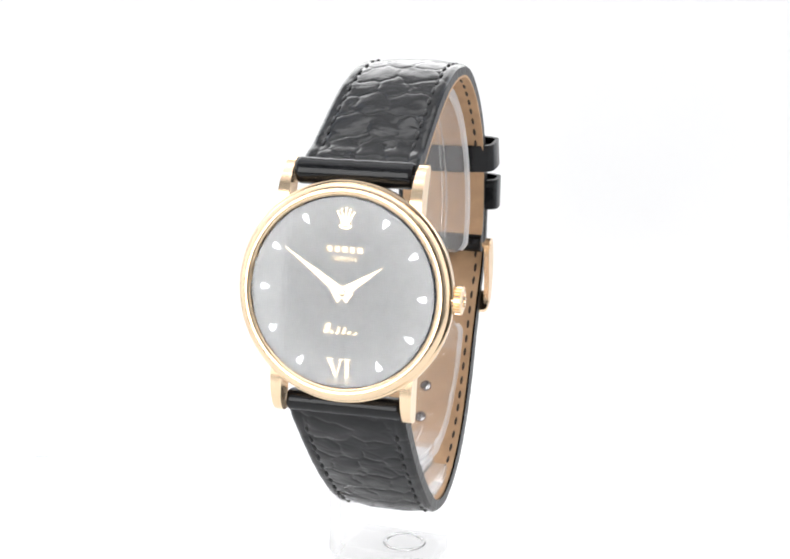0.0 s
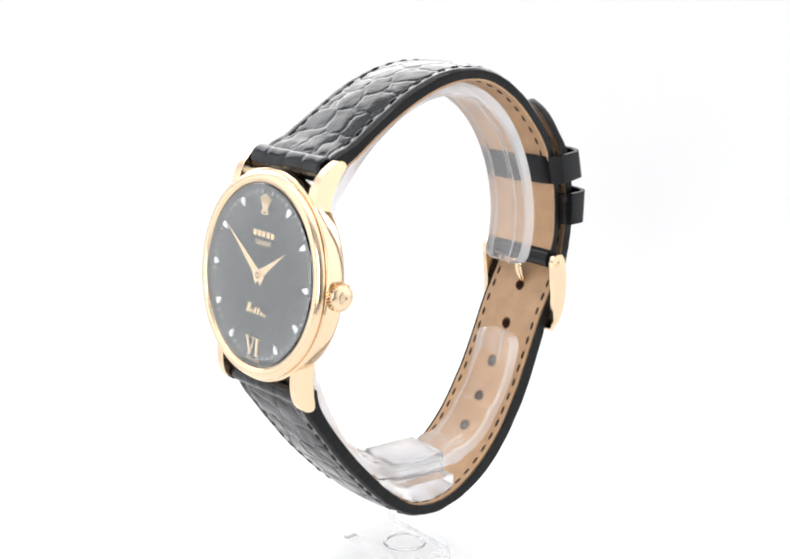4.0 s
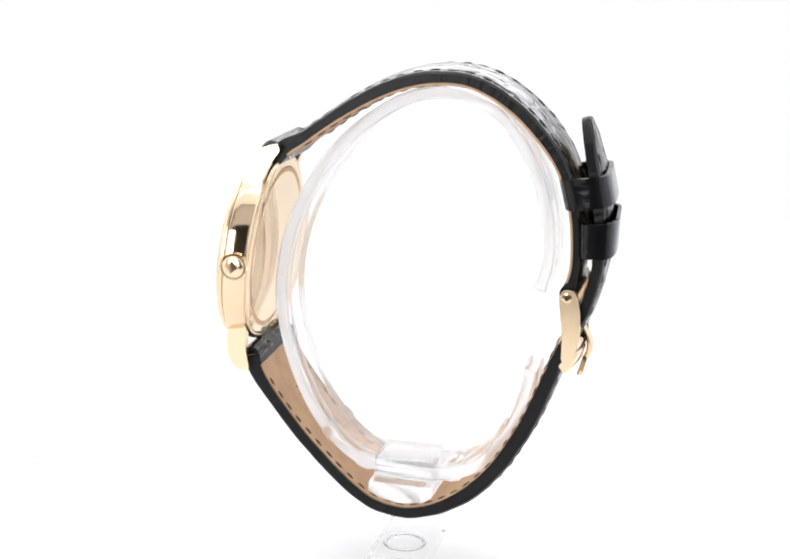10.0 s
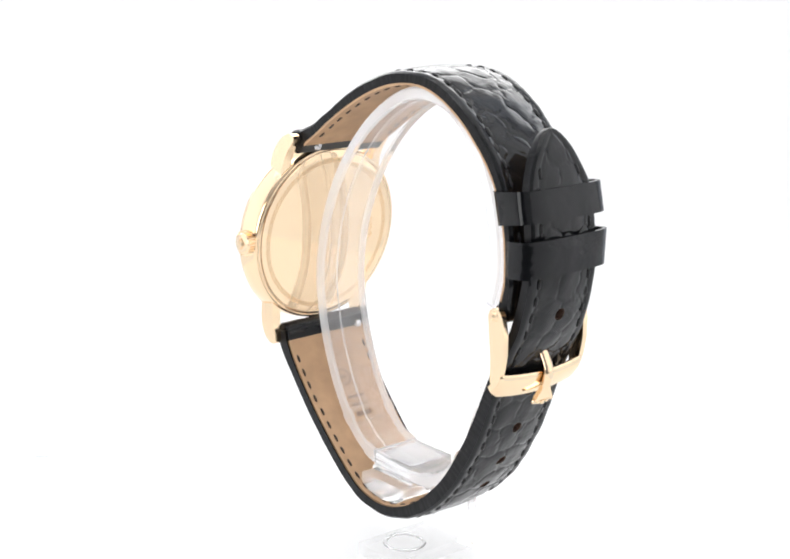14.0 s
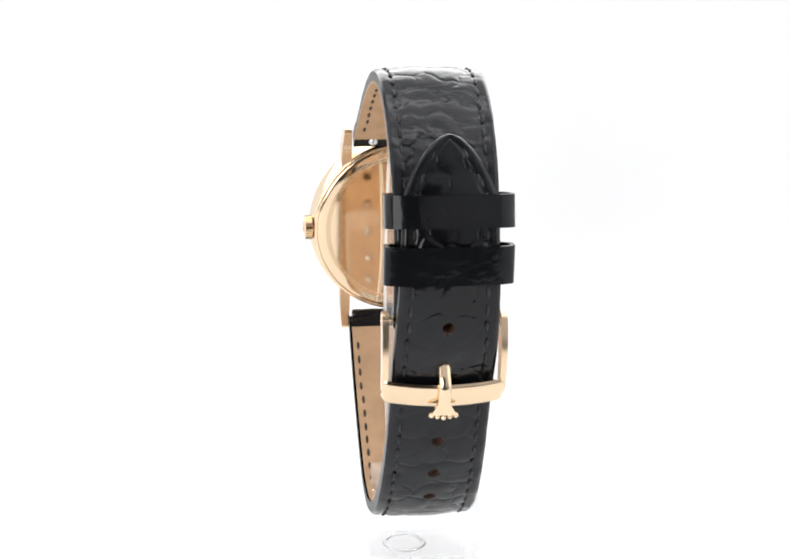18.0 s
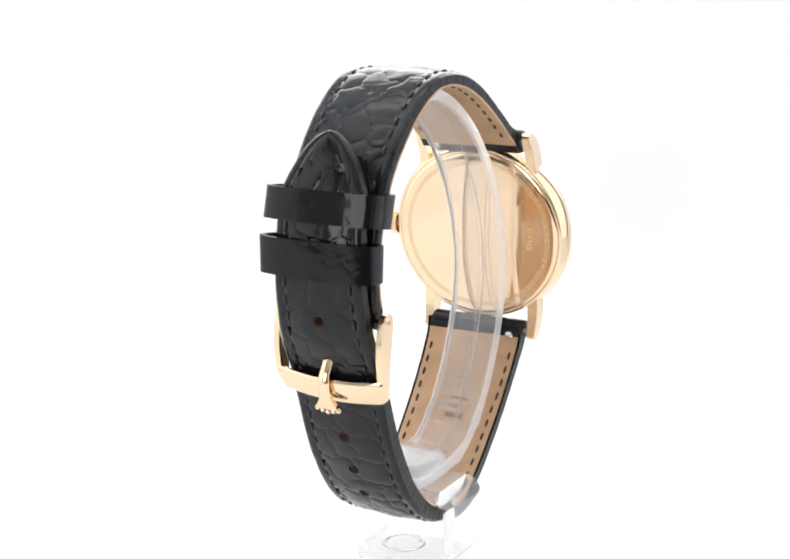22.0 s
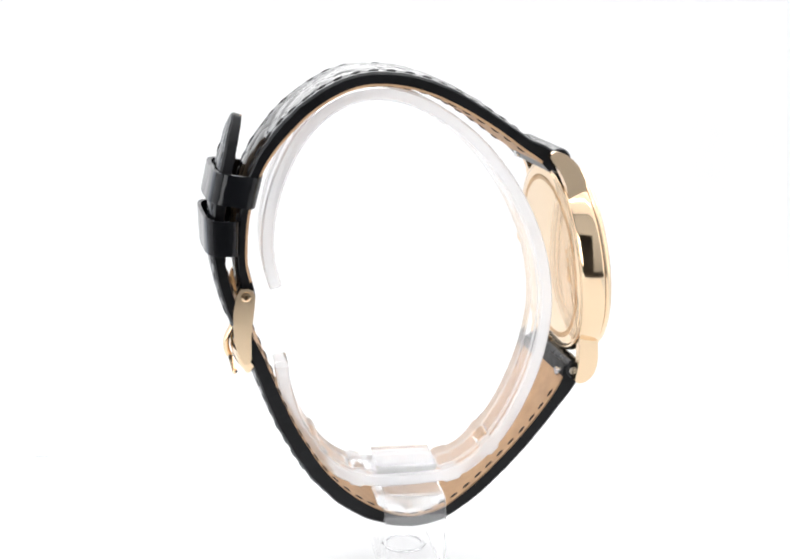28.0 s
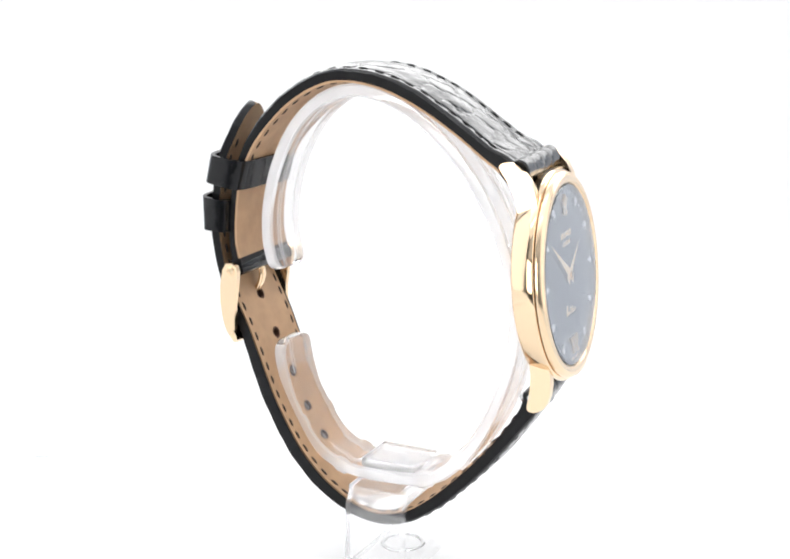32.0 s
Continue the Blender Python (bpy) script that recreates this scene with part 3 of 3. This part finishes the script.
    for v, x0, x1, h in ((11.0, -0.7, 0.7, 0.4), (15.0, -2.6, 2.4, 0.45), (16.6, -1.8, 2.4, 0.35), (18.4, -2.6, 2.6, 0.8)):
        part("stamped_bar", stamp(v, box(x0, x1, -h / 2, h / 2, 0, 0.03)), STAMP, w, "line pressed into the lining")
    # keepers
    for name, o, dx in (("fixed_keeper", [(28.1, -40.9), (33.4, -40.4), (33.2, -45.9), (28.3, -46.2)], 0.1), ("sliding_keeper", [(24.7, -34.3), (31.8, -33.4), (32.8, -37.9), (25.9, -39.1)], 0)):
        keeper(name, o, w, dx)
    buckle(w)
    return w


def bm_at(bm, place):
    """Case parts that lie in the dial's frame."""
    bm.transform(FACE @ Matrix.Translation(place))
    return bm


def keeper(name, o, parent, dx):
    """A leather band round both straps: a rounded ring, thin, closed."""
    (y0, z0), (y1, z1), (y2, z2), (y3, z3) = o
    bm = bmesh.new()
    rings = []
    n = 48
    xc, hw = strap_x(29) + dx, 9.25
    for lvl, q in ((0, 0), (0, 1), (1, 1), (1, 0)):
        ring = []
        for k in range(n):
            a = 2 * math.pi * k / n
            ca, sa = math.cos(a), math.sin(a)
            ex = 0.42
            ux, uy = math.copysign(abs(ca) ** ex, ca), math.copysign(abs(sa) ** ex, sa)
            t = 0.62 if q == 0 else 0
            x = xc + ux * (hw - t)
            f = 0.5 + 0.5 * uy * (1 - t / 3.2)
            ya, za = (y0 + (y1 - y0) * f, z0 + (z1 - z0) * f) if lvl == 0 else (y3 + (y2 - y3) * f, z3 + (z2 - z3) * f)
            bow = 0.4 * (1 - ux ** 4) + 0.12 * math.sin(3.1 * ux + 7 * lvl) * (1 - ux * ux)
            ring.append(bm.verts.new((x, ya + bow * uy, za + UP)))
        rings.append(ring)
    for a, b in zip(rings, rings[1:] + rings[:1]):
        for k in range(n):
            bm.faces.new((a[k], a[(k + 1) % n], b[(k + 1) % n], b[k]))
    part(name, skew(bm, 0.042, 8), KEEPER, parent, "black leather keeper loop", 45)


def buckle(parent):
    xc = strap_x(27)
    o = [(26.0, -52.5), (26.3, -51.6), (27.1, -51.1), (28.2, -51.2), (28.9, -52.3), (29.4, -55.0), (29.4, -58.0), (29.0, -60.5), (28.5, -62.2), (27.8, -63.2), (27.1, -63.2), (26.7, -62.2), (26.7, -60.5), (26.7, -58.5), (26.3, -55.5)]
    bm = prism(o, xc + 8.15, xc + 9.05, lambda u, v, q: (q, u - 0.45, v + UP))
    b = part("buckle", bm, BEZEL, parent, "polished gold pin buckle", 60, bevel=0.4)
    part("buckle_side", prism(o, xc - 9.05, xc - 8.15, lambda u, v, q: (q, u - 0.65, v + UP)), BEZEL, b, "", 60, bevel=0.4)
    # curved front bar
    bm = bmesh.new()
    rows = []
    for k in range(49):
        x = -9.1 + 18.2 * k / 48
        d = 0.6 * (1 - (x / 9.1) ** 2)
        sag = -0.75 * (1 - (x / 9.1) ** 2)
        turn = max(abs(x) - 7.9, 0) / 1.2
        row = []
        for y, z, low in ((27.0, -64.6, 1), (27.3, -64.6, 1), (28.5, -63.0, 0.4), (28.95, -61.3, 0), (28.8, -60.95, 0), (28.4, -60.95, 0), (27.5, -62.4, 0.2), (26.6, -64.1, 1)):
            row.append(bm.verts.new((xc + x - math.copysign(0.1, x) * turn ** 4, y + d - 0.55 + x * 0.011 - 0.25 * turn ** 2, z + sag + 0.7 * low * turn ** 2.5 + UP)))
        rows.append(row)
    for a, c in zip(rows, rows[1:]):
        for k in range(8):
            bm.faces.new((a[k], a[(k + 1) % 8], c[(k + 1) % 8], c[k]))
    bm.faces.new(rows[0]), bm.faces.new(rows[-1][::-1])
    part("buckle_bar", bm, GOLD, b, "curved gold front bar", 40)
    part("buckle_pin", rod((xc - 9.15, 26.65, -52.3 + UP), (xc + 9.15, 26.65, -52.3 + UP), 0.5), GOLD, b, "", 40)
    part("pin_loop", prism([(27.2 + 1.35 * math.cos(a), -52.2 + 1.5 * math.sin(a)) for a in np.linspace(0, 2 * math.pi, 18, endpoint=False)], xc - 7.4, xc + 7.4, lambda u, v, q: (q, u - 0.5, v + UP)), KEEPER, parent, "black leather loop round the buckle pin", 50, bevel=0.2)
    part("tongue", tube([(26.6, -52.6), (26.0, -54.5), (26.6, -56.6), (27.8, -58.2), (28.75, -59.7), (29.5, -61.3), (29.55, -62.9), (29.2, -64.0)], 0.92, xc, 0.55), GOLD, b, "gold buckle tongue", 60)
    for q in (xc - 9.05, xc + 9.05):
        sg = 1 if q > xc else -1
        bm = lathe([(0, 0.1), (0.25, 0.1), (0.3, 0.04), (0.45, 0.04), (0.5, 0.12), (0.75, 0.1), (0.8, 0.0)], 24)
        bm.transform(Matrix.Translation((q, 26.75, -52.4 + UP)) @ Matrix.Rotation(radians(90 * sg), 4, "Y"))
        part("rivet", bm, GOLD, b, "round rivet head", 40)
    # emblem at the tongue's end: a plain fan with beads
    bm = prism([(-0.7, -63.9), (0.7, -63.9), (1.0, -64.7), (1.95, -66.3), (-1.95, -66.3), (-1.0, -64.7)], 0, 0.8, lambda u, v, q: (xc + u, 28.6 + q + (v + 63.9) * 0.25, v + UP))
    part("tongue_emblem", bm, GOLD, b, "plain fan at the tongue's end", 30, bevel=0.15)
    for k in range(5):
        bm = bmesh.new()
        u = -1.8 + 0.9 * k
        bmesh.ops.create_uvsphere(bm, u_segments=12, v_segments=8, radius=0.42, matrix=Matrix.Translation((xc + u, 28.35, -66.4 - 0.18 * (2 - abs(k - 2)) + UP)))
        part("emblem_bead", bm, GOLD, b, "", 180)


def tube(line, r, xc, flatten=1.0):
    """A rounded bar along (y, z) points in the plane x = xc."""
    pts, s = curve_points([(y, z, 0) for y, z in line], 0.25)
    bm = bmesh.new()
    t = np.gradient(pts[:, :2], axis=0)
    t /= np.linalg.norm(t, axis=1)[:, None]
    rings = []
    for p, d in zip(pts, t):
        rings.append([bm.verts.new((xc + r * math.cos(a), p[0] - d[1] * r * flatten * math.sin(a), p[1] + d[0] * r * flatten * math.sin(a) + UP)) for a in np.linspace(0, 2 * math.pi, 14, endpoint=False)])
    for a, b in zip(rings, rings[1:]):
        for k in range(14):
            bm.faces.new((a[k], a[(k + 1) % 14], b[(k + 1) % 14], b[k]))
    bm.faces.new(rings[0]), bm.faces.new(rings[-1][::-1])
    return bm


# ---- the clear stand ----
CUFF = [(21.6, -53.0), (22.9, -48.0), (22.8, -42.0), (21.0, -35.0), (17.5, -28.5), (12.5, -24.0), (6.8, -22.3), (0.5, -23.3), (-6.0, -27.0), (-11.5, -32.0), (-16.2, -38.5), (-19.6, -46.0), (-21.2, -53.5),
        (-21.1, -60.0), (-19.4, -67.4), (-16.1, -75.0), (-12.2, -80.4), (-7.3, -84.0), (0.0, -85.1), (7.6, -84.9), (13.4, -82.2), (18.1, -75.8), (20.3, -69.4), (20.9, -65.2)]


def stand():
    st = thing("watch_stand", "clear acrylic watch stand with an open cuff", "display stand")
    pts, s = curve_points([(y, z, 0) for y, z in CUFF], 0.5)
    t = np.gradient(pts[:, :2], axis=0)
    t /= np.linalg.norm(t, axis=1)[:, None]
    bm = bmesh.new()
    rings = []
    for p, d, v in zip(pts, t, s):
        e = min(v, s[-1] - v)
        hw = 4.75 - (2.2 - math.sqrt(max(0, 2.2 ** 2 - (2.2 - e) ** 2)) if e < 2.2 else 0)
        xc = -2.0 + 0.035 * p[0]
        n = (d[1], -d[0])
        for y, z in ((-12.8, -79.8), (16.3, -78.6), (-6.6, -84.3), (8.8, -84.6)):
            if abs(p[0] - y) + abs(p[1] - z) < 1.3:
                n = (d[1] * 1.35, -d[0] * 1.35)
        prof = [(-hw, -0.7), (-hw + 0.4, -1.0), (hw - 0.4, -1.0), (hw, -0.7), (hw, 0.8), (hw - 0.4, 1.1), (0.5, 1.1), (0.3, 0.85), (-0.3, 0.85), (-0.5, 1.1), (-hw + 0.4, 1.1), (-hw, 0.8)]
        rings.append([bm.verts.new((xc + a, p[0] + n[0] * b, p[1] + n[1] * b + UP)) for a, b in prof])
    for a, b in zip(rings, rings[1:]):
        for k in range(12):
            bm.faces.new((a[k], a[(k + 1) % 12], b[(k + 1) % 12], b[k]))
    bm.faces.new(rings[0]), bm.faces.new(rings[-1][::-1])
    obs = [part("cuff", bm, CLEAR, st, "clear open cuff", 35)]
    # side faces get the pale material, piped light put into colour
    obs[0].data.materials.append(LIT_EDGE)
    for poly in obs[0].data.polygons:
        if abs(poly.normal.x) > 0.5:
            poly.material_index = 1
    # arm that reaches into the loop, saddle on it, upright and foot
    arm = [(-4.9, -86.6), (5.9, -86.6), (5.9, -88.3), (4.2, -89.4), (0.6, -89.9), (-2.8, -89.4), (-4.9, -88.1)]
    obs.append(part("arm", prism(arm, -9.0, 5.5, lambda u, v, q: (q, u, v + UP)), BLOCK, st, "", 30, bevel=0.3))
    for z0, z1, a in ((-86.5, -85.7, 0.0), (-85.55, -84.75, 0.5), (-84.6, -83.0, 0.2)):
        obs.append(part("saddle", box(-5.3 - a, 3.4, -4.6 + a, 5.6 - a, z0 + UP, z1 + UP), BLOCK, st, "", 30, bevel=0.15))
    # one bent sheet: over the arm, down in a round bend, and out again as the foot
    bend = [(-9.05, -86.6)] + [(-9.05 - 2.85 * math.sin(a), -89.45 + 2.85 * math.cos(a)) for a in np.linspace(0.2, 1.57, 7)] + [(-11.9, -100.2), (-11.5, -101.1), (-10.6, -101.5), (6.2, -101.5), (6.2, -99.3), (-8.8, -99.3), (-9.7, -98.6), (-9.9, -97.6), (-9.9, -90.2), (-9.05, -89.3)]
    obs.append(part("upright_and_foot", prism(bend, -4.9, 5.0, lambda u, v, q: (u, q, v + UP)), BLOCK, st, "bent clear sheet foot", 30, bevel=0.2))
    obs.append(part("foot_ring", lathe([(2.9, 2.21), (3.7, 2.21), (3.55, 2.45), (3.1, 2.45)], 40, True), BLOCK, st, "shallow round ring moulded on the foot", 40))
    for o in obs:
        o.visible_shadow = False
    return st


def settle(root):
    """The watch and its cuff sit slightly askew on the turntable."""
    m = Matrix.Translation((0, 0.1 * MM, 0)) @ Matrix.Rotation(radians(-1.47), 4, "Z")
    done = set()
    for ob in root.children_recursive:
        if ob.location.length > 1e-9:
            ob.location = m @ ob.location
        elif ob.data.name not in done:
            done.add(ob.data.name)
            ob.data.transform(m)
    return root


setting()
scuff()
the_watch = settle(watch())
the_stand = settle(stand())


def motions():
    rows = [(k * 0.5, pose(0, 0, 0, 0, 0, TURN0 + TURN * k * 0.5)) for k in range(65)]
    walk(the_watch, rows)
    walk(the_stand, rows)


motions()
